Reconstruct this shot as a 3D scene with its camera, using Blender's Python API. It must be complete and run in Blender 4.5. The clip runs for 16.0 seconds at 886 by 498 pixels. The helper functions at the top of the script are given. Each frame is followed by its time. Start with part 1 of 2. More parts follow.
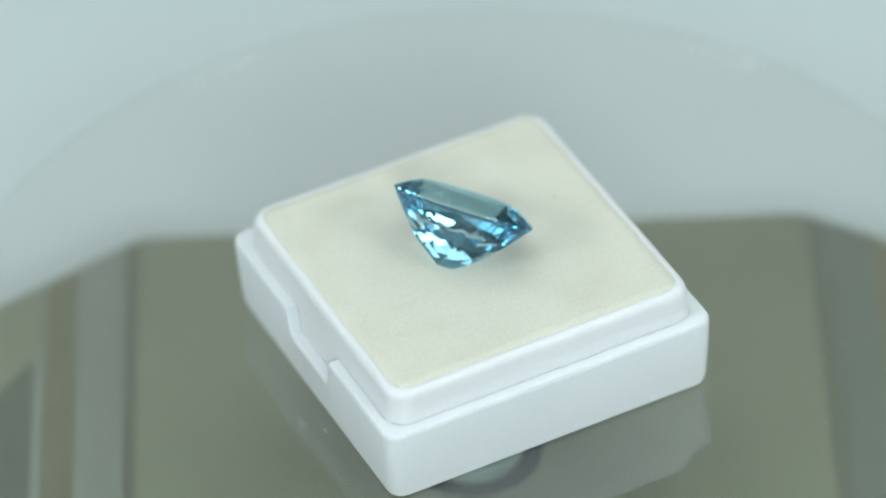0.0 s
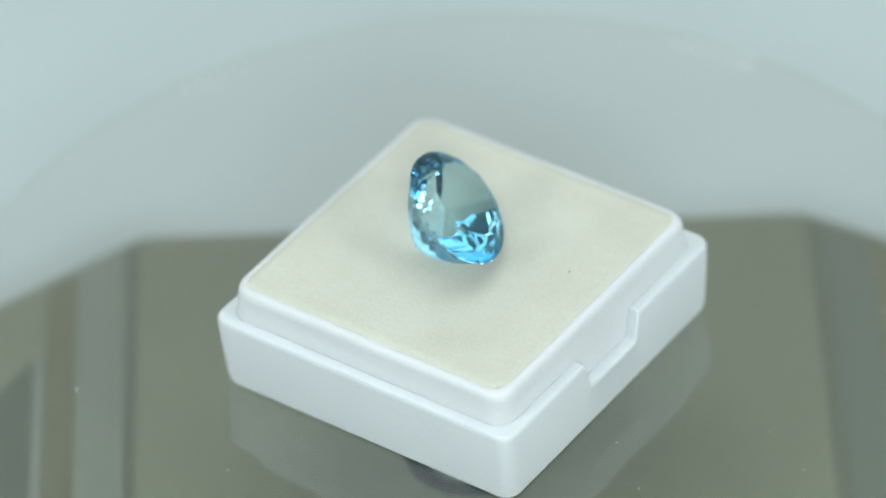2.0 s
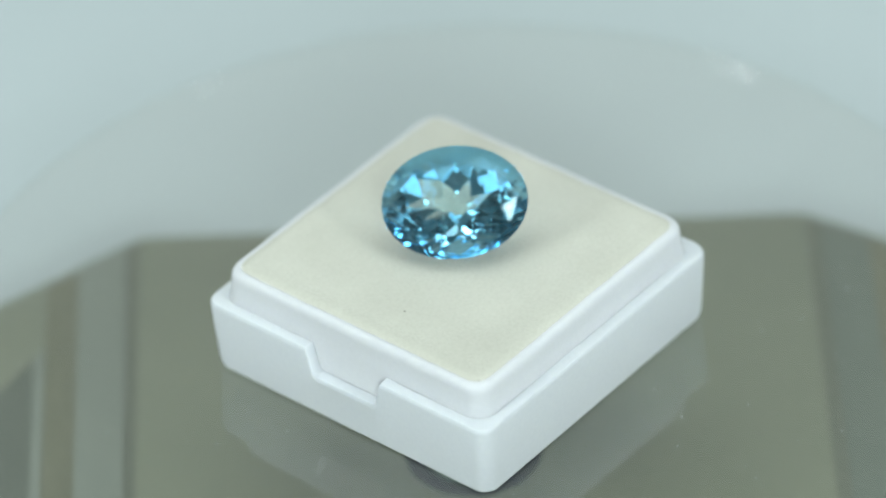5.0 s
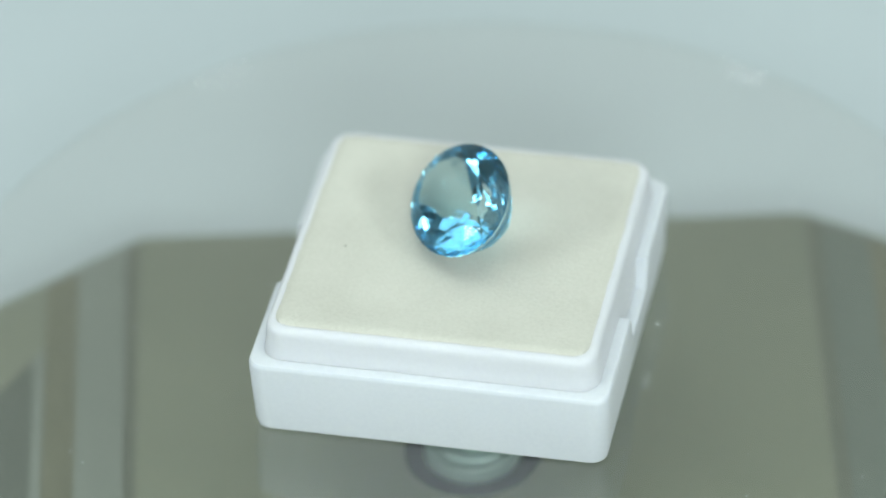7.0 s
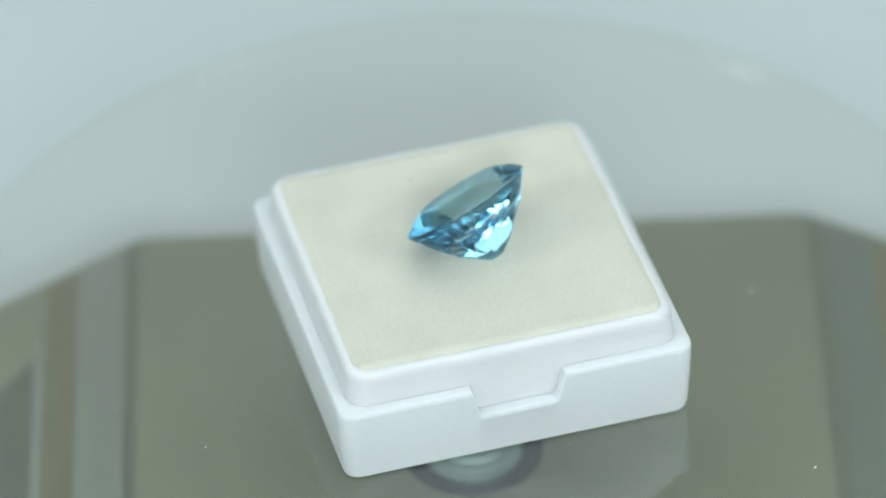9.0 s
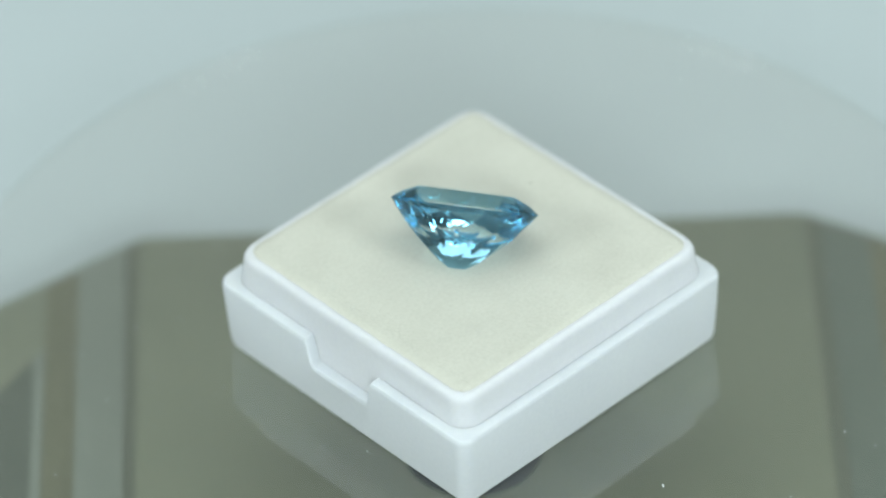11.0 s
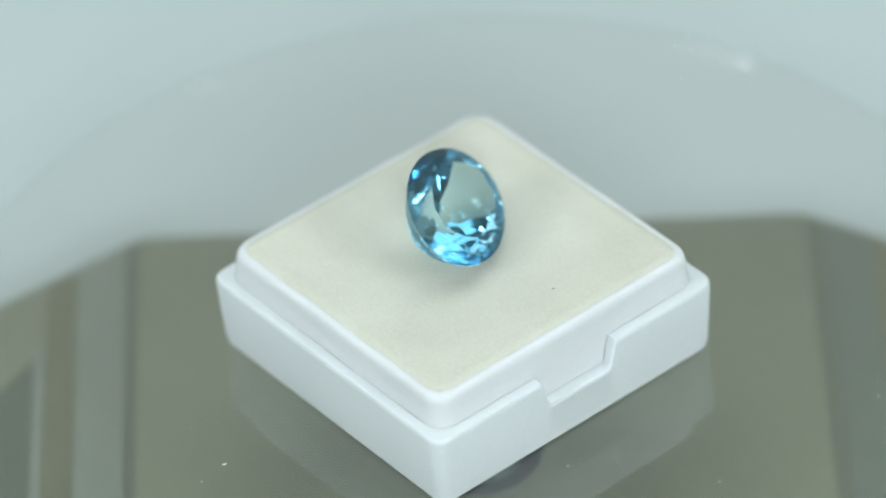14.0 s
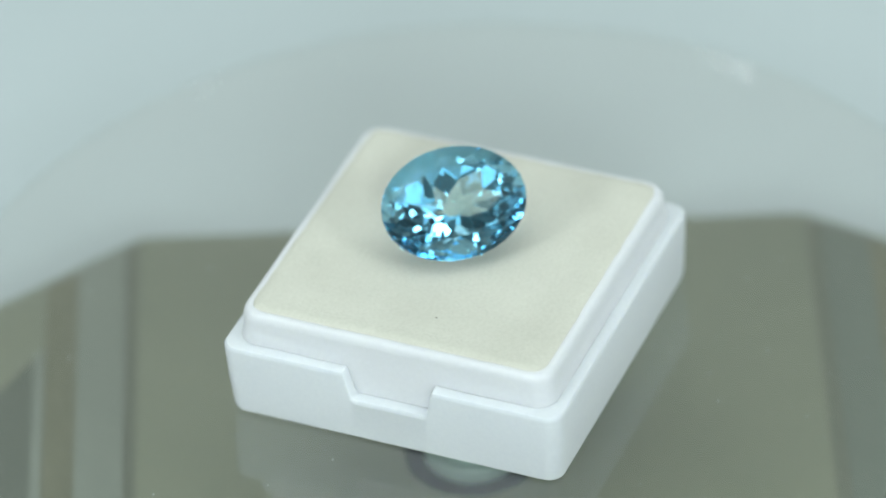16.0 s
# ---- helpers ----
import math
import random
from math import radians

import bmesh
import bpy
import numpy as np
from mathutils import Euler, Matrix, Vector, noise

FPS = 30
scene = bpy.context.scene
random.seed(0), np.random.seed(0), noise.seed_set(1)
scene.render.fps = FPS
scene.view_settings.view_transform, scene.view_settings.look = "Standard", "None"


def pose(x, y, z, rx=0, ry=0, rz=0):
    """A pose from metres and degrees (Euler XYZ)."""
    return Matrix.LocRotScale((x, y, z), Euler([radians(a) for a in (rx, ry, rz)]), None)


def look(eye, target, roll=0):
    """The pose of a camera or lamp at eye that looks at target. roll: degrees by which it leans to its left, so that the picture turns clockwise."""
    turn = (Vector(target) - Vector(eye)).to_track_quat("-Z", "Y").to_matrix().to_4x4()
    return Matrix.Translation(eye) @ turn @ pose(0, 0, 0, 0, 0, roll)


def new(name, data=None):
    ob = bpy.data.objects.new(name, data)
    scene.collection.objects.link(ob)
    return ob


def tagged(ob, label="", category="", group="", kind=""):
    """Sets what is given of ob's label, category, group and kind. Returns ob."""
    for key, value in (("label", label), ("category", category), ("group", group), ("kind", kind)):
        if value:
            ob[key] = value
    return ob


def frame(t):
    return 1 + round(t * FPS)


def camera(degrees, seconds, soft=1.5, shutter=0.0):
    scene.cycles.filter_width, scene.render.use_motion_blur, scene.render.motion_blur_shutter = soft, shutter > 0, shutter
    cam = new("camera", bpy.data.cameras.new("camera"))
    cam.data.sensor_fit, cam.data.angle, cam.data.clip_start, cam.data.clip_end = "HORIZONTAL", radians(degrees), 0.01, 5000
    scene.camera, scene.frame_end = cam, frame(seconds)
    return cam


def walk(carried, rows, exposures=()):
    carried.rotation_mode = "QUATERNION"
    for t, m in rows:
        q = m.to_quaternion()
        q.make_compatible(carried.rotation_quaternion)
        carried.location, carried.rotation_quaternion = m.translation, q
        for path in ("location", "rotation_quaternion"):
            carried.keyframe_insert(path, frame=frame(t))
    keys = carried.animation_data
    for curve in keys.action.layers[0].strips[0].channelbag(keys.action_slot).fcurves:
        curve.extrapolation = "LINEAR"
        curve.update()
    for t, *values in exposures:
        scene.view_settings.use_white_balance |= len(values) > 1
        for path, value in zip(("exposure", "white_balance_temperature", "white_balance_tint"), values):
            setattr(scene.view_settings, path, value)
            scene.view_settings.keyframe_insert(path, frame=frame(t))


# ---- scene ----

# ---------- camera: a still macro shot, looking down about 39 degrees ----------
MM = 0.001
EYE = Vector((-0.00165, -0.33637, 0.28241))
VIEW = Vector((0.0, 0.777225, -0.629223))
cam = camera(10.0, 16.0, soft=1.9)
cam.data.dof.use_dof = True
cam.data.dof.focus_distance = 0.4245
cam.data.dof.aperture_fstop = 14.0
STILL = look(EYE, EYE + VIEW * 0.44, -3.388)
walk(cam, [(0.0, STILL), (16.0, STILL)], exposures=[(0.0, 0.0), (16.0, 0.0)])

# the turntable turns clockwise, seen from above, at an even speed
SPIN, YAW = -31.236, -5.612


def turned(t):
    return pose(0, 0, 0, 0, 0, YAW + SPIN * (t - 12.5))


# ---------- light: a cool ceiling panel, lamps on either side of the camera, and an added front fill ---
world = bpy.data.worlds.new("world")
scene.world = world
world.use_nodes = True
world.node_tree.nodes["Background"].inputs[0].default_value = (0.75, 0.88, 1.0, 1)
world.node_tree.nodes["Background"].inputs[1].default_value = 0.05


def area_lamp(name, eye, target, sx, sy, watts, colour):
    data = bpy.data.lights.new(name, "AREA")
    data.shape, data.size, data.size_y, data.energy, data.color = "RECTANGLE", sx, sy, watts, colour
    ob = new(name, data)
    ob.matrix_world = look(eye, target)
    return ob


area_lamp("ceiling_panel_light", (0.0, 0.05, 1.45), (0, 0.05, 0), 1.9, 1.4, 16.2, (0.868, 0.985, 0.962))
area_lamp("lamp_east_light", (0.672, -0.567, 0.60), (0, 0, 0), 0.30, 0.13, 3.5, (0.89, 0.985, 0.945))
area_lamp("lamp_west_light", (-0.783, -0.445, 0.57), (0, 0, 0), 0.30, 0.13, 3.5, (0.89, 0.985, 0.945))
# fill above the camera, added to brighten the box's front faces and the base
area_lamp("front_fill_light", (0.05, -0.98, 0.56), (0, 0, 0), 0.28, 0.17, 7.0, (0.87, 0.985, 0.96))


# ---------- materials ----------
def material(name, colour, rough=0.5, metal=0.0):
    m = bpy.data.materials.new(name)
    m.use_nodes = True
    b = m.node_tree.nodes["Principled BSDF"]
    b.inputs["Base Color"].default_value = (*colour, 1)
    b.inputs["Roughness"].default_value = rough
    b.inputs["Metallic"].default_value = metal
    return m


def node(m, kind, **values):
    n = m.node_tree.nodes.new(kind)
    for key, value in values.items():
        n.inputs[key].default_value = value
    return n


def link(m, a, b):
    m.node_tree.links.new(a, b)


def varied(m, low, high, scale, fine_scale, bump, rough_low=None, rough_high=None, distance=0.0001):
    """Two scales of noise in the colour, and a fine relief."""
    b = m.node_tree.nodes["Principled BSDF"]
    co = node(m, "ShaderNodeTexCoord")
    big = node(m, "ShaderNodeTexNoise", Scale=scale, Detail=4.0)
    fine = node(m, "ShaderNodeTexNoise", Scale=fine_scale, Detail=3.0)
    for n in (big, fine):
        link(m, co.outputs["Object"], n.inputs["Vector"])
    add = node(m, "ShaderNodeMath")
    add.operation = "MULTIPLY_ADD"
    add.inputs[1].default_value = 0.45
    link(m, fine.outputs["Fac"], add.inputs[0])
    half = node(m, "ShaderNodeMath")
    half.operation = "MULTIPLY"
    half.inputs[1].default_value = 0.55
    link(m, big.outputs["Fac"], half.inputs[0])
    link(m, half.outputs[0], add.inputs[2])
    ramp = node(m, "ShaderNodeValToRGB")
    ramp.color_ramp.elements[0].position, ramp.color_ramp.elements[1].position = 0.3, 0.7
    ramp.color_ramp.elements[0].color, ramp.color_ramp.elements[1].color = (*low, 1), (*high, 1)
    link(m, add.outputs[0], ramp.inputs[0])
    link(m, ramp.outputs[0], b.inputs["Base Color"])
    bp = node(m, "ShaderNodeBump", Strength=bump, Distance=distance)
    link(m, fine.outputs["Fac"], bp.inputs["Height"])
    link(m, bp.outputs[0], b.inputs["Normal"])
    if rough_low is not None:
        rr = node(m, "ShaderNodeMapRange")
        rr.inputs["To Min"].default_value, rr.inputs["To Max"].default_value = rough_low, rough_high
        link(m, big.outputs["Fac"], rr.inputs["Value"])
        link(m, rr.outputs[0], b.inputs["Roughness"])
    return m


white_plastic = varied(material("white_plastic", (0.8, 0.8, 0.8), 0.45), (0.575, 0.602, 0.645), (0.625, 0.65, 0.69), 90, 2600, 0.12, 0.38, 0.52)
ivory_plastic = varied(material("ivory_white_plastic", (0.8, 0.8, 0.8), 0.5), (0.602, 0.612, 0.65), (0.647, 0.657, 0.695), 90, 2600, 0.12, 0.42, 0.56)
for plastic in (white_plastic, ivory_plastic):
    shell = plastic.node_tree.nodes["Principled BSDF"].inputs
    shell["Specular IOR Level"].default_value = 0.25
    shell["Subsurface Weight"].default_value = 1.0
    shell["Subsurface Radius"].default_value = (0.006, 0.006, 0.0064)
cream_foam = varied(material("cream_foam", (0.7, 0.68, 0.5), 0.95), (0.485, 0.480, 0.430), (0.572, 0.567, 0.515), 160, 3200, 0.5, 0.9, 1.0, 0.00012)
paper = varied(material("pale_blue_paper", (0.45, 0.53, 0.55), 0.85), (0.408, 0.460, 0.490), (0.445, 0.498, 0.522), 9, 700, 0.1, 0.8, 0.9)
olive = varied(material("olive_grey_plastic", (0.17, 0.18, 0.14), 0.5), (0.120, 0.138, 0.096), (0.180, 0.193, 0.138), 35, 900, 0.08, 0.3, 0.5)
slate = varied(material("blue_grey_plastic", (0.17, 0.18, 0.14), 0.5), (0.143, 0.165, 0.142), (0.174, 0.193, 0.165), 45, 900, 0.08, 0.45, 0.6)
# a darker copy of slate, used only on the right-hand strip
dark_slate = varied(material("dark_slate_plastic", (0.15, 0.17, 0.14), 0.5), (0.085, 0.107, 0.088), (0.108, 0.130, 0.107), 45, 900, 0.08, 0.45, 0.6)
brown = varied(material("brown_olive_plastic", (0.17, 0.18, 0.14), 0.5), (0.096, 0.100, 0.062), (0.134, 0.134, 0.086), 45, 900, 0.08, 0.5, 0.65)
deep = varied(material("deep_grey_plastic", (0.1, 0.1, 0.1), 0.5), (0.055, 0.070, 0.055), (0.080, 0.093, 0.074), 45, 900, 0.08, 0.4, 0.6)
seam_grey = varied(material("seam_grey_plastic", (0.1, 0.1, 0.1), 0.5), (0.079, 0.091, 0.067), (0.107, 0.117, 0.088), 45, 900, 0.08, 0.45, 0.6)
rubber = varied(material("dark_rubber", (0.03, 0.04, 0.045), 0.4), (0.006, 0.010, 0.014), (0.012, 0.018, 0.024), 300, 3000, 0.1, 0.38, 0.5)
rubber.node_tree.nodes["Principled BSDF"].inputs["Specular IOR Level"].default_value = 0.2
steel = varied(material("brushed_steel", (0.5, 0.6, 0.57), 0.25, 1.0), (0.33, 0.45, 0.42), (0.46, 0.58, 0.54), 400, 4000, 0.05, 0.6, 0.75)
dust_white = material("dust_white", (0.62, 0.65, 0.65), 0.9)
dirt_dark = material("dirt_dark", (0.10, 0.09, 0.06), 0.9)
wall_paint = varied(material("grey_wall_paint", (0.35, 0.35, 0.35), 0.9), (0.616, 0.608, 0.569), (0.655, 0.647, 0.608), 3, 120, 0.05)
# darkened for the unseen south wall, so the gem mirrors something dark
dark_surround = varied(material("dark_surround_grey", (0.35, 0.35, 0.35), 0.9), (0.17, 0.17, 0.165), (0.21, 0.21, 0.205), 3, 120, 0.05)


def gem_glass(name, through_colour, inner_colour, ior, clear_share):
    """Coloured stone: pale where looked through, deep where light runs to and fro between the facets."""
    m = bpy.data.materials.new(name)
    m.use_nodes = True
    m.node_tree.nodes.remove(m.node_tree.nodes["Principled BSDF"])
    bent = node(m, "ShaderNodeBsdfRefraction", Color=(*through_colour, 1), Roughness=0.0, IOR=ior)
    mirror = node(m, "ShaderNodeBsdfGlossy", Color=(*inner_colour, 1), Roughness=0.0)
    slant = node(m, "ShaderNodeFresnel", IOR=ior)
    stone = node(m, "ShaderNodeMixShader")
    link(m, slant.outputs[0], stone.inputs[0])
    link(m, bent.outputs[0], stone.inputs[1])
    link(m, mirror.outputs[0], stone.inputs[2])
    clear = node(m, "ShaderNodeBsdfTransparent", Color=(*through_colour, 1))
    mix = node(m, "ShaderNodeMixShader", Fac=clear_share)
    link(m, stone.outputs[0], mix.inputs[1])
    link(m, clear.outputs[0], mix.inputs[2])
    link(m, mix.outputs[0], m.node_tree.nodes["Material Output"].inputs[0])
    return m


def pane_glass(name, tint, gloss):
    """Clear sheet glass: it lets light straight through, and mirrors more at a slant."""
    m = bpy.data.materials.new(name)
    m.use_nodes = True
    m.node_tree.nodes.remove(m.node_tree.nodes["Principled BSDF"])
    clear = node(m, "ShaderNodeBsdfTransparent", Color=(*tint, 1))
    end = m.node_tree.nodes["Material Output"].inputs[0]
    if not gloss:
        link(m, clear.outputs[0], end)
        return m
    mirror = node(m, "ShaderNodeBsdfGlossy", Color=(1, 1, 1, 1), Roughness=0.02)
    slant = node(m, "ShaderNodeLayerWeight", Blend=0.5)
    share = node(m, "ShaderNodeMath")
    share.operation = "MULTIPLY"
    share.inputs[1].default_value = gloss
    link(m, slant.outputs["Facing"], share.inputs[0])
    mix = node(m, "ShaderNodeMixShader")
    link(m, share.outputs[0], mix.inputs[0])
    link(m, clear.outputs[0], mix.inputs[1])
    link(m, mirror.outputs[0], mix.inputs[2])
    link(m, mix.outputs[0], end)
    return m


clear_glass = pane_glass("clear_glass", (0.998, 0.998, 0.997), 0.49)
glass_rim = pane_glass("glass_rim", (0.997, 0.998, 0.996), 0.16)
glass_under = pane_glass("glass_underside", (0.995, 0.996, 0.995), 0.05)
glass_chamfer = pane_glass("glass_chamfer", (0.996, 0.997, 0.994), 0.06)
glass_edge = pane_glass("glass_edge", (0.925, 0.945, 0.94), 0.16)
blue_gem = gem_glass("blue_topaz", (0.85, 0.958, 0.98), (0.475, 0.762, 0.92), 1.62, 0.045)


# ---------- mesh helpers ----------
def mesh_of(name, bm, mat, smooth=True):
    bmesh.ops.recalc_face_normals(bm, faces=bm.faces)
    for f in bm.faces:
        f.smooth = smooth
    me = bpy.data.meshes.new(name)
    bm.to_mesh(me)
    bm.free()
    me.materials.append(mat)
    return me


def sharp(me, degrees=35):
    me.set_sharp_from_angle(angle=radians(degrees))
    return me


def part(name, bm, mat, parent, label="", smooth=True, kind=""):
    me = mesh_of(name, bm, mat, smooth)
    ob = new(name, sharp(me) if smooth else me)
    ob.parent = parent
    return tagged(ob, label, kind=kind)


def thing(name, label, category, group=""):
    return tagged(new(name), label, category, group)


def lathe(profile, steps=96, closed=False):
    """Turns a list of (radius, z) about z."""
    bm = bmesh.new()
    rings = []
    for r, z in profile:
        if r < 1e-9:
            rings.append([bm.verts.new((0, 0, z))])
        else:
            rings.append([bm.verts.new((r * math.cos(math.tau * k / steps), r * math.sin(math.tau * k / steps), z)) for k in range(steps)])
    pairs = list(zip(rings, rings[1:])) + ([(rings[-1], rings[0])] if closed else [])
    for a, b in pairs:
        for k in range(steps):
            n = (k + 1) % steps
            if len(a) == 1 and len(b) == 1:
                continue
            if len(a) == 1:
                bm.faces.new((a[0], b[k], b[n]))
            elif len(b) == 1:
                bm.faces.new((a[k], a[n], b[0]))
            else:
                bm.faces.new((a[k], a[n], b[n], b[k]))
    return bm


def slab(outline, z0, z1, edge):
    """A plate of that outline (counter-clockwise) with a rounded upper edge."""
    bm = bmesh.new()
    mid = Vector((sum(p[0] for p in outline) / len(outline), sum(p[1] for p in outline) / len(outline)))
    levels = ((0, z0), (0, z1 - edge), (0.3 * edge, z1 - 0.3 * edge), (edge, z1))
    rings = []
    for inset, z in levels:
        ring = []
        for x, y in outline:
            d = Vector((x, y)) - mid
            k = 1 - inset / d.length
            ring.append(bm.verts.new((mid.x + d.x * k, mid.y + d.y * k, z)))
        rings.append(ring)
    n = len(outline)
    for a, b in zip(rings, rings[1:]):
        for k in range(n):
            bm.faces.new((a[k], a[(k + 1) % n], b[(k + 1) % n], b[k]))
    bm.faces.new(rings[-1])
    bm.faces.new(list(reversed(rings[0])))
    return bm


def round_square(half, r, corner=8):
    """Stations round a square with rounded corners, counter-clockwise."""
    out = []
    for k, (cx, cy) in enumerate(((1, 1), (-1, 1), (-1, -1), (1, -1))):
        for i in range(corner + 1):
            a = math.pi / 2 * (k + i / corner)
            out.append((cx * (half - r) + r * math.cos(a), cy * (half - r) + r * math.sin(a)))
    return out


def rings_to_mesh(rings, cap_first=False, cap_last=False, loop=False):
    bm = bmesh.new()
    vs = [[bm.verts.new(p) for p in ring] for ring in rings]
    n = len(rings[0])
    pairs = list(zip(vs, vs[1:])) + ([(vs[-1], vs[0])] if loop else [])
    for a, b in pairs:
        for k in range(n):
            bm.faces.new((a[k], a[(k + 1) % n], b[(k + 1) % n], b[k]))
    if cap_first:
        bm.faces.new(list(reversed(vs[0])))
    if cap_last:
        bm.faces.new(vs[-1])
    return bm


def box(x0, y0, z0, x1, y1, z1):
    bm = bmesh.new()
    bmesh.ops.create_cube(bm, size=1.0)
    for v in bm.verts:
        v.co = Vector((x0 + (v.co.x + 0.5) * (x1 - x0), y0 + (v.co.y + 0.5) * (y1 - y0), z0 + (v.co.z + 0.5) * (z1 - z0)))
    return bm


# ---------- the setting: a table with pale paper, in an added, unseen room ---
TABLE_Z = -0.020


def structure(name, bm, mat, label):
    return tagged(new(name, mesh_of(name, bm, mat, False)), label, kind="structure")


structure("ground", box(-2.0, -2.0, TABLE_Z - 0.03, 2.0, 1.3, TABLE_Z), paper, "pale blue-grey paper covering the table top")
structure("ceiling", box(-2.0, -2.0, 1.60, 2.0, 1.3, 1.66), wall_paint, "unseen pale ceiling, added to close the room")
# added out of view, set close so the glass disc mirrors a bright surface
structure("wall_north", box(-2.0, 1.3, TABLE_Z - 0.03, 2.0, 1.4, 1.66), wall_paint, "unseen pale wall, added to bounce light")
# unseen dark wall behind the camera, added to deepen the gem's facets
structure("wall_south", box(-2.0, -2.1, TABLE_Z - 0.03, 2.0, -2.0, 1.66), dark_surround, "unseen dark wall, added for the gem's dark facets")
structure("wall_east", box(2.0, -2.1, TABLE_Z - 0.03, 2.1, 1.4, 1.66), wall_paint, "unseen pale wall, added to bounce light")
structure("wall_west", box(-2.1, -2.1, TABLE_Z - 0.03, -2.0, 1.4, 1.66), wall_paint, "unseen pale wall, added to bounce light")


# ---------- the turntable's base ----------
BASE_Z = -0.013


def build_base():
    base = thing("turntable_base", "olive-grey plastic turntable base with chamfered corners on pale paper", "turntable base")
    out = [(32.2, 31.2), (-29.8, 33.3), (-56, 15.7), (-60, 0), (-60, -60), (60, -60), (60, 0), (56, 16.2)]
    part("housing", slab([(x * MM, y * MM) for x, y in out], TABLE_Z, BASE_Z, 0.8 * MM), olive, base)
    for side in (-1, 1):
        # a lengthwise strip beside the flat middle, a seam, a groove floor and a ridge
        def strip(name, x0, x1, y1, y2, lift, mat, label):
            o = [(x0 - 1.6, -58), (x1 - 1.6, -58), (x1, y2), (x0, y1)] if side > 0 else [(-x1, -58), (-x0, -58), (-x0, y1), (-x1, y2)]
            part(name, slab([(x * MM, y * MM) for x, y in o], BASE_Z - 0.002, BASE_Z + lift * MM, 0.25 * MM), mat, base, label)
        if side < 0:
            strip("seam", 29.9, 31.0, 32.4, 31.8, 0.05, seam_grey, "dark seam")
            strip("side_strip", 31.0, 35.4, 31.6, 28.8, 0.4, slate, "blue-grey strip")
            strip("groove", 35.4, 38.3, 28.6, 26.8, 0.15, brown, "brown-olive groove")
            strip("ridge", 38.3, 39.3, 17.6, 16.1, 0.3, slate, "pale ridge")
            strip("end_panel", 39.3, 52.0, 16.1, -2.8, 0.3, deep, "dark grey end panel")
        else:
            strip("seam", 32.1, 33.4, 30.2, 29.4, 0.05, seam_grey, "dark seam")
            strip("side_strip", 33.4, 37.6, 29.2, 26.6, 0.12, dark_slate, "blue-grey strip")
            strip("groove", 37.6, 41.6, 26.4, 23.8, 0.15, brown, "brown-olive groove")
    ring = [(4.34, -0.4), (6.1, -0.4), (6.1, 0.05), (5.9, 0.2), (5.4, 0.3), (4.8, 0.2), (4.4, 0.05)]
    part("bearing", lathe([(r * MM, BASE_Z + z * MM) for r, z in ring], closed=True), rubber, base, "dark rubber bearing ring")
    axle = [(0, -0.5), (4.3, -0.5), (4.32, 1.0), (4.22, 1.3), (3.95, 1.4), (3.65, 1.3), (3.5, 1.05), (2.9, 0.95), (2.6, 1.25), (1.8, 1.35), (1.5, 1.7), (1.5, 11.3), (0, 11.3)]
    part("axle", lathe([(r * MM, BASE_Z + z * MM) for r, z in axle]), steel, base, "pale greenish steel hub and axle")
    return base


build_base()


# ---------- the turning glass disc with its dust ----------
DISC_R = 47.2 * MM


def build_disc():
    disc = thing("glass_turntable_disc", "clear round glass turntable plate with scattered dust", "turntable plate")
    r, t, e = DISC_R, 1.7 * MM, 0.4 * MM
    top = [(0, 0), (r - e, 0)]
    part("plate", lathe(top, 192), clear_glass, disc)
    bevel = [(r - e, 0), (r - 0.65 * e, -0.1 * e), (r - 0.3 * e, -0.3 * e), (r - 0.1 * e, -0.65 * e), (r, -e)]
    part("rim", lathe(bevel, 192), glass_rim, disc, "rounded clear rim")
    ch, cw = 0.9 * MM, 0.71 * MM
    part("edge", lathe([(r, -e), (r, -t + ch)], 192), glass_edge, disc, "faintly green glass edge")
    part("chamfer", lathe([(r, -t + ch), (r - cw, -t)], 192), glass_chamfer, disc, "ground chamfer under the glass edge")
    part("underside", lathe([(r - cw, -t), (0, -t)], 192), glass_under, disc)
    rng = random.Random(7)
    bm = bmesh.new()
    for k in range(150):
        a, d = rng.uniform(0, math.tau), DISC_R * math.sqrt(rng.uniform(0.1, 0.95))
        size = rng.choice((0.03, 0.035, 0.045, 0.06, 0.1)) * MM
        long = rng.choice((1, 1, 1.3, 2.6))
        m = Matrix.Translation((d * math.cos(a), d * math.sin(a), 0.35 * size)) @ Matrix.Rotation(rng.uniform(0, 3), 4, "Z") @ Matrix.Diagonal((size * long, size, size * 0.5, 1))
        bmesh.ops.create_icosphere(bm, subdivisions=1, radius=1.0, matrix=m)
    part("dust", bm, dust_white, disc, "pale dust specks", kind="stuff")
    return disc


disc = build_disc()


# ---------- the gem box ----------
SHIFT = (0.32 * MM, -0.36 * MM)
LEAN = pose(0, 0, 0, 0.86, -0.59, 0)  # the plate sits slightly askew on its axle
PAD_Z = 10.36 * MM


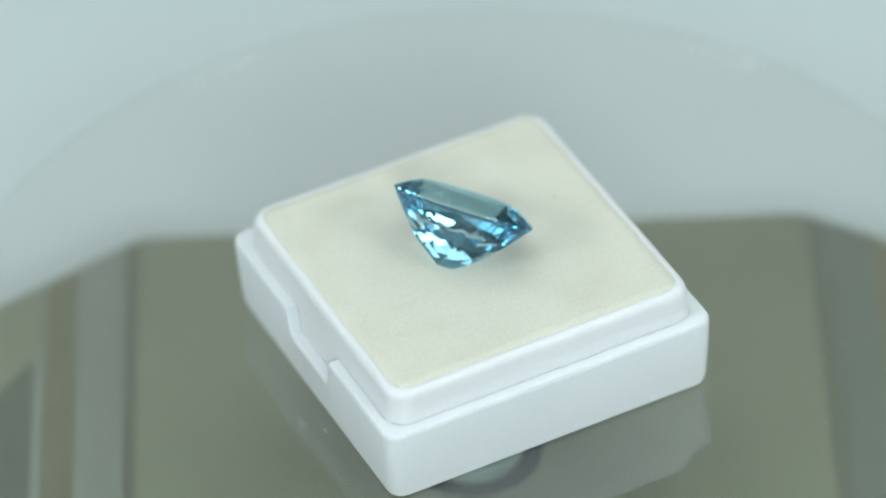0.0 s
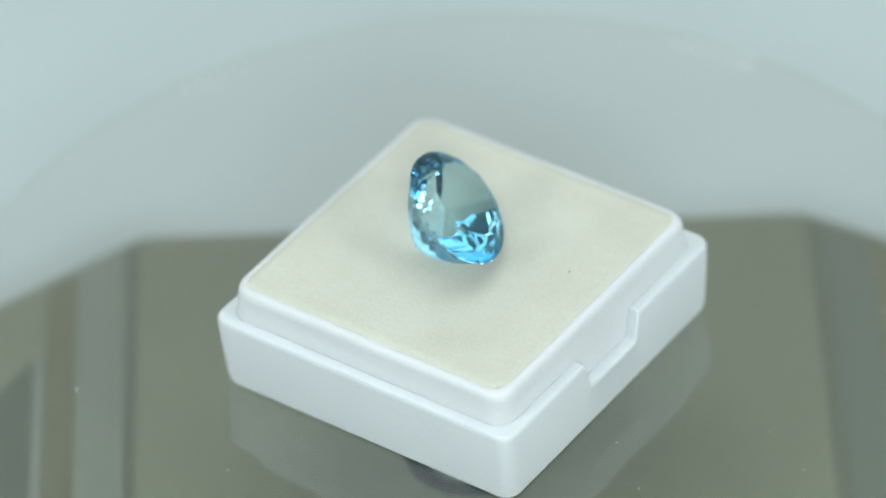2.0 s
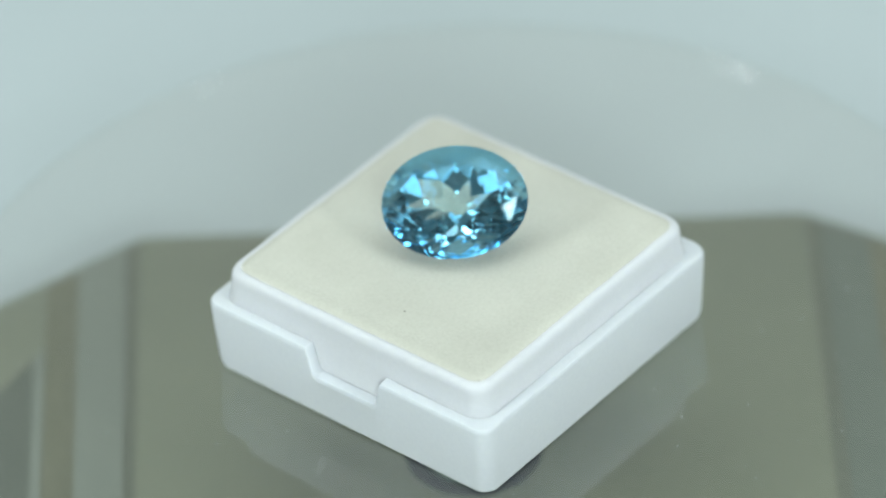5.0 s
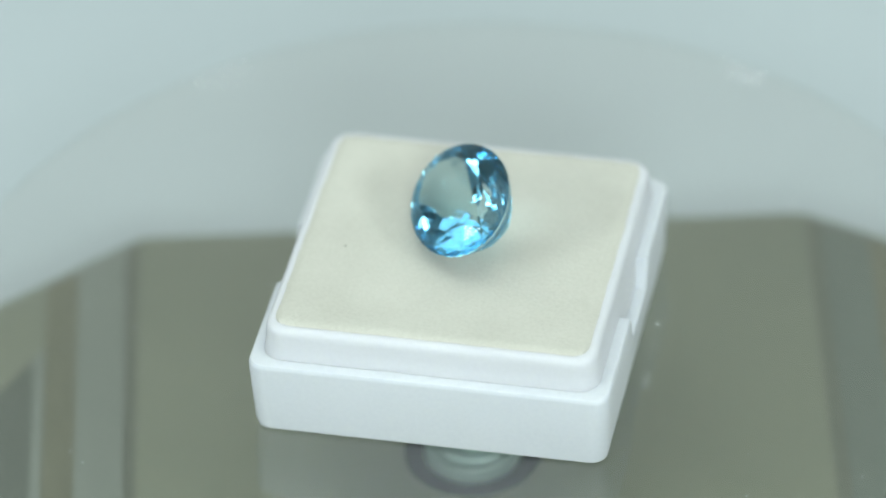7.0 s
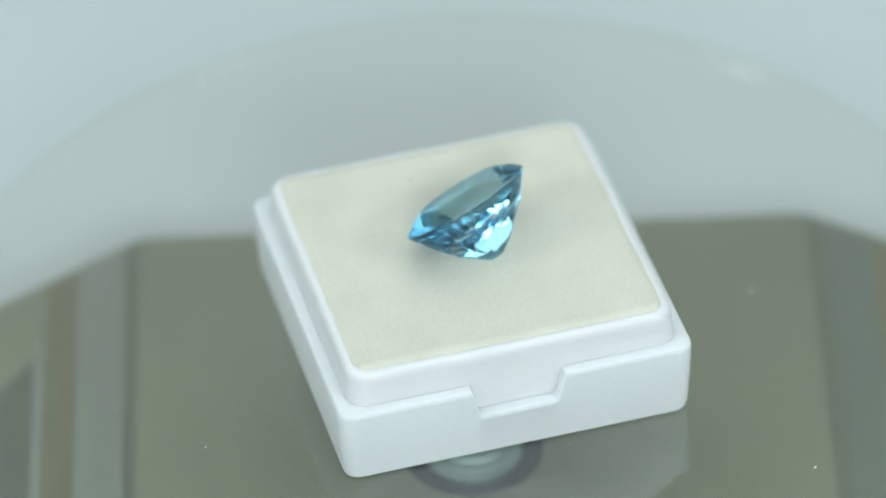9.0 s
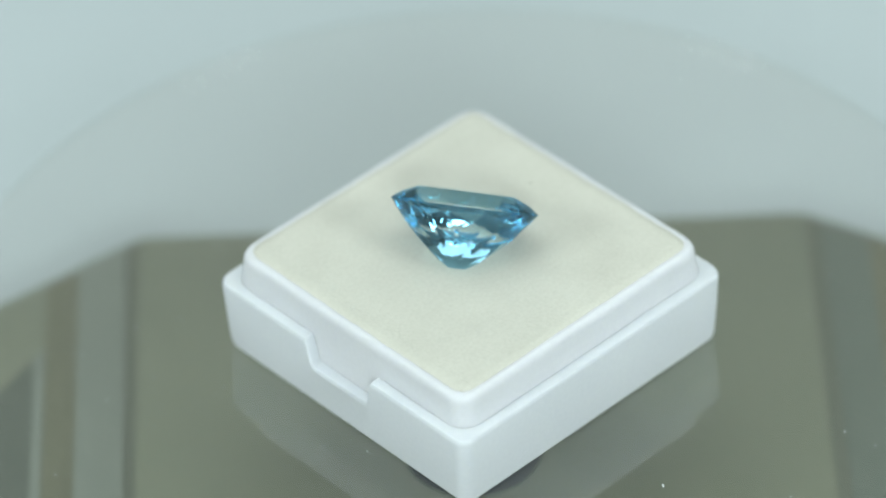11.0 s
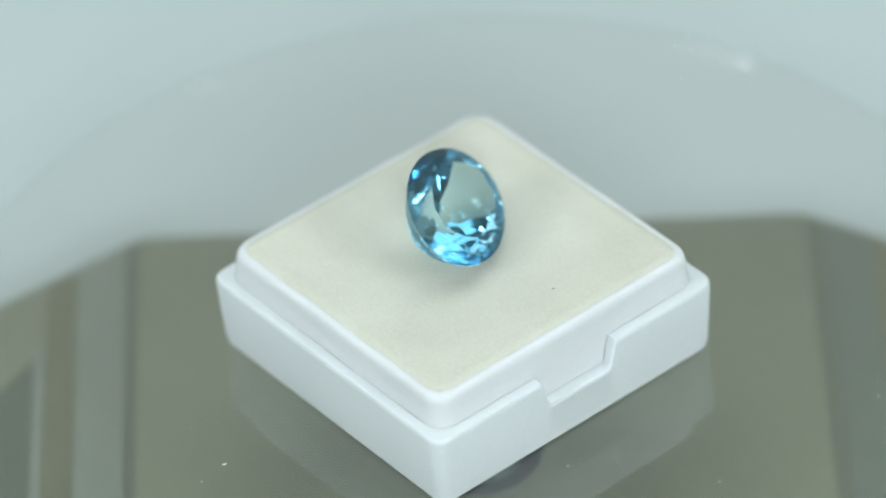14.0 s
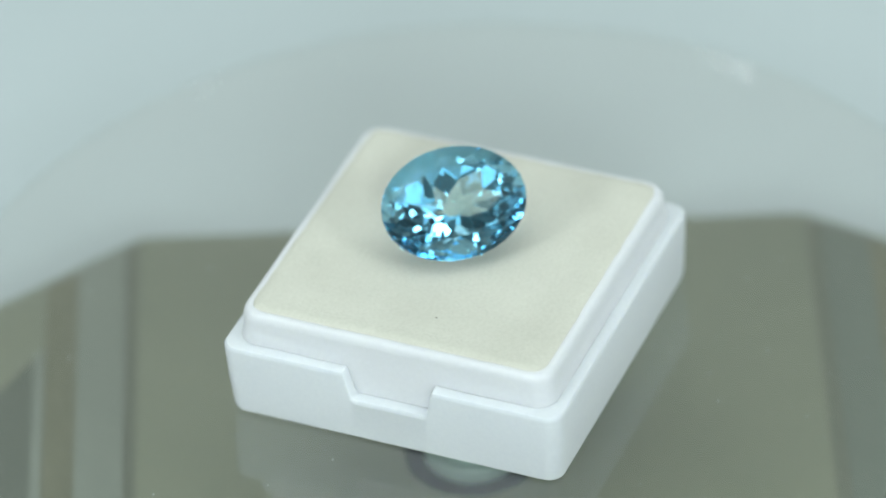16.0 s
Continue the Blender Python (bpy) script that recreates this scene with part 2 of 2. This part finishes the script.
def build_gem_box():
    gem_box = thing("gem_box", "open square white plastic gem box with cream foam pad", "gem box")
    # tray: a tapered wall with a ledge, cut down by a finger notch in two opposite sides
    def stations(half, r):
        pts = []
        raw = round_square(half, r)
        n = len(raw)
        w = 4.1 * MM
        for k in range(n):
            (x0, y0), (x1, y1) = raw[k], raw[(k + 1) % n]
            pts.append((x0, y0, 0))
            if math.hypot(x1 - x0, y1 - y0) < half:
                continue
            if abs(x1 - x0) < 1e-7:  # the sides at +x and -x have the notch
                s = 1 if y1 > y0 else -1
                e = abs(y0)
                for q in (0.8, 0.6, 0.4, 0.2):
                    pts.append((x0, -s * (w + (e - w) * q), 0))
                for yy, cut in ((-w, 0), (-w + 0.2 * MM, 0.16), (-w + 0.6 * MM, 0.86), (-w + 0.9 * MM, 1), (w - 0.9 * MM, 1), (w - 0.6 * MM, 0.86), (w - 0.2 * MM, 0.16), (w, 0)):
                    pts.append((x0, s * yy, cut))
                for q in (0.2, 0.4, 0.6, 0.8):
                    pts.append((x0, s * (w + (e - w) * q), 0))
            else:
                for q in range(1, 14):
                    pts.append((x0 + (x1 - x0) * q / 14, y0, 0))
        return pts

    def uneven(x, y, z, seed, size):
        d = Vector((x, y)).normalized()
        k = size * noise.noise(Vector((x * 260, y * 260, z * 300 + seed)))
        return (x + d.x * k, y + d.y * k, z)

    high, low = 7.2 * MM, 4.5 * MM
    levels = [(14.0, None, 0.0), (14.88, None, 0.0), (15.1, None, 0.16), (15.21, None, 0.6), (15.37, None, 3.8),
              (15.47, -0.5, None), (15.44, -0.25, None), (15.33, -0.07, None), (15.1, 0.0, None), (13.95, 0.0, None), (13.95, None, 1.0), (13.0, None, 0.8)]
    rings = []
    for half, below, z in levels:
        ring = []
        for x, y, cut in stations(half * MM, (1.35 if half > 14.01 else 1.9) * MM):
            zz = z * MM if z is not None else high + (low - high) * cut + below * MM
            ring.append(uneven(x, y, zz, 2.0, 0.05 * MM) if below is not None or z > 0.3 else (x, y, zz))
        rings.append(ring)
    part("tray", rings_to_mesh(rings, cap_first=True), white_plastic, gem_box)
    # insert: the raised inner wall with a soft rim round the pad
    prof = [(14.4, 0.9), (14.42, 7.3), (14.3, 7.9), (14.2, 8.7), (14.2, 9.3), (14.15, 9.72), (14.0, 10.03), (13.78, 10.18), (13.45, 10.22), (13.1, 10.12), (12.9, 8.8)]
    rings = []
    for h, z in prof:
        raw = round_square(h * MM, (1.9 if h > 13.6 else 1.5) * MM)
        ring = []
        for k, (x0, y0) in enumerate(raw):
            x1, y1 = raw[(k + 1) % len(raw)]
            steps = 14 if math.hypot(x1 - x0, y1 - y0) > 0.01 else 1
            ring += [uneven(x0 + (x1 - x0) * q / steps, y0 + (y1 - y0) * q / steps, z * MM, 9.0, 0.06 * MM) for q in range(steps)]
        rings.append(ring)
    part("insert", rings_to_mesh(rings, cap_first=True), ivory_plastic, gem_box, "thin raised white rim")
    # pad: a soft square of foam, slightly domed and uneven
    bm = bmesh.new()
    n = 72
    half = 13.46 * MM
    grid = []
    for i in range(n + 1):
        row = []
        for j in range(n + 1):
            u, v = 2 * i / n - 1, 2 * j / n - 1
            edge = max(abs(u), abs(v))
            z = PAD_Z + 0.07 * MM * max(0, (edge - 0.6) / 0.4) - 0.24 * MM * max(0, (edge - 0.945) / 0.055) ** 2
            z += 0.045 * MM * noise.noise(Vector((u * 6, v * 6, 1.7))) + 0.02 * MM * noise.noise(Vector((u * 38, v * 38, 4.1)))
            fray = 0.10 * MM * noise.noise(Vector((u * 9, v * 9, 7.3))) * max(0, (edge - 0.8) / 0.2)
            x, y = u * (half + fray), v * (half + fray)
            over = math.hypot(max(0, abs(x) - 12.0 * MM), max(0, abs(y) - 12.0 * MM)) / (1.45 * MM)
            if over > 1 and abs(u) > 0.85 and abs(v) > 0.85:  # rounded corners
                x = math.copysign(12.0 * MM + (abs(x) - 12.0 * MM) / over, x)
                y = math.copysign(12.0 * MM + (abs(y) - 12.0 * MM) / over, y)
            row.append(bm.verts.new((x, y, z)))
        grid.append(row)
    for i in range(n):
        for j in range(n):
            bm.faces.new((grid[i][j], grid[i + 1][j], grid[i + 1][j + 1], grid[i][j + 1]))
    edge = [grid[i][0] for i in range(n)] + [grid[n][j] for j in range(n)] + [grid[i][n] for i in range(n, 0, -1)] + [grid[0][j] for j in range(n, 0, -1)]
    under = [bm.verts.new((v.co.x, v.co.y, 8.9 * MM)) for v in edge]
    for k in range(len(edge)):
        q = (k + 1) % len(edge)
        bm.faces.new((edge[k], under[k], under[q], edge[q]))
    bm.faces.new(under)
    pad = part("pad", bm, cream_foam, gem_box, "cream foam pad")
    # a dark fleck on the pad
    bm = bmesh.new()
    for x, y, s in ((9.65, 2.3, 0.10),):
        bmesh.ops.create_icosphere(bm, subdivisions=1, radius=1.0, matrix=Matrix.Translation((x * MM, y * MM, PAD_Z + 0.02 * MM)) @ Matrix.Diagonal((s * MM, s * 1.4 * MM, 0.05 * MM, 1)))
    part("fleck", bm, dirt_dark, pad, "small dark fleck")
    for child in gem_box.children:
        child.location = (SHIFT[0], SHIFT[1], 0.02 * MM)
    return gem_box


gem_box = build_gem_box()


# ---------- the gemstone, leaning on its pavilion ----------
def build_gem():
    gem = thing("gemstone", "transparent sky-blue oval faceted gemstone leaning on the foam pad", "gemstone")
    a, b, crown, pav = 6.294 * MM, 4.944 * MM, 1.234 * MM, 5.44 * MM
    bm = bmesh.new()

    def ring(count, offset, scale, h):
        for k in range(count):
            q = math.tau * (k + offset) / count
            bm.verts.new((scale * a * math.cos(q), scale * b * math.sin(q), h))

    ring(12, 0.5, 0.66, crown)
    ring(12, 0.0, 0.862, crown * 0.54)
    ring(32, 0.0, 0.995, 0.07 * MM)
    ring(32, 0.0, 1.0, -0.07 * MM)
    for count, offset, scale, depth in ((16, 0.5, 0.872, 0.20), (16, 0.0, 0.708, 0.43), (8, 0.5, 0.50, 0.67), (8, 0.0, 0.265, 0.88), (8, 0.5, 0.12, 0.985)):
        ring(count, offset, scale, -pav * depth)
    bmesh.ops.convex_hull(bm, input=bm.verts)
    bmesh.ops.dissolve_limit(bm, angle_limit=radians(0.6), verts=bm.verts, edges=bm.edges)
    az, tilt, spin = 31.95, 39.37, 6.53
    n = Vector((math.sin(radians(tilt)) * math.cos(radians(az)), math.sin(radians(tilt)) * math.sin(radians(az)), math.cos(radians(tilt))))
    u = Vector((-math.sin(radians(az)), math.cos(radians(az)), 0))
    v = n.cross(u)
    c, s = math.cos(radians(spin)), math.sin(radians(spin))
    major, minor = c * u + s * v, c * v - s * u
    m = Matrix.Translation((0.089 * MM, -0.497 * MM, 14.837 * MM)) @ Matrix((major, minor, n)).transposed().to_4x4()
    bmesh.ops.recalc_face_normals(bm, faces=bm.faces)
    low = min((m @ v.co).z for v in bm.verts)
    m = Matrix.Translation((0, 0, PAD_Z + 0.02 * MM - low)) @ m
    # the facets in four groups, each an open shell that meets the next
    shells = {"table_facet": [], "crown": [], "girdle": [], "pavilion": []}
    for f in bm.faces:
        z, up = f.calc_center_median().z, f.normal.z
        key = "girdle" if abs(up) < 0.25 and abs(z) < 0.09 * MM else "table_facet" if up > 0.995 else "crown" if up > 0 else "pavilion"
        shells[key].append([m @ v.co for v in f.verts])
    bm.free()
    for name, faces in shells.items():
        me = bpy.data.meshes.new(name)
        coords = [tuple(c) for f in faces for c in f]
        index, start = [], 0
        for f in faces:
            index.append(tuple(range(start, start + len(f))))
            start += len(f)
        me.from_pydata(coords, [], index)
        me.materials.append(blue_gem)
        ob = new(name, me)
        ob.parent = gem
    return gem


gem = build_gem()


# ---------- what moves ----------
def motions():
    rows = [(k * 0.2, turned(k * 0.2)) for k in range(81)]
    leaning = [(t, m @ LEAN) for t, m in rows]
    walk(disc, leaning)
    walk(gem_box, leaning)
    walk(gem, rows)


motions()
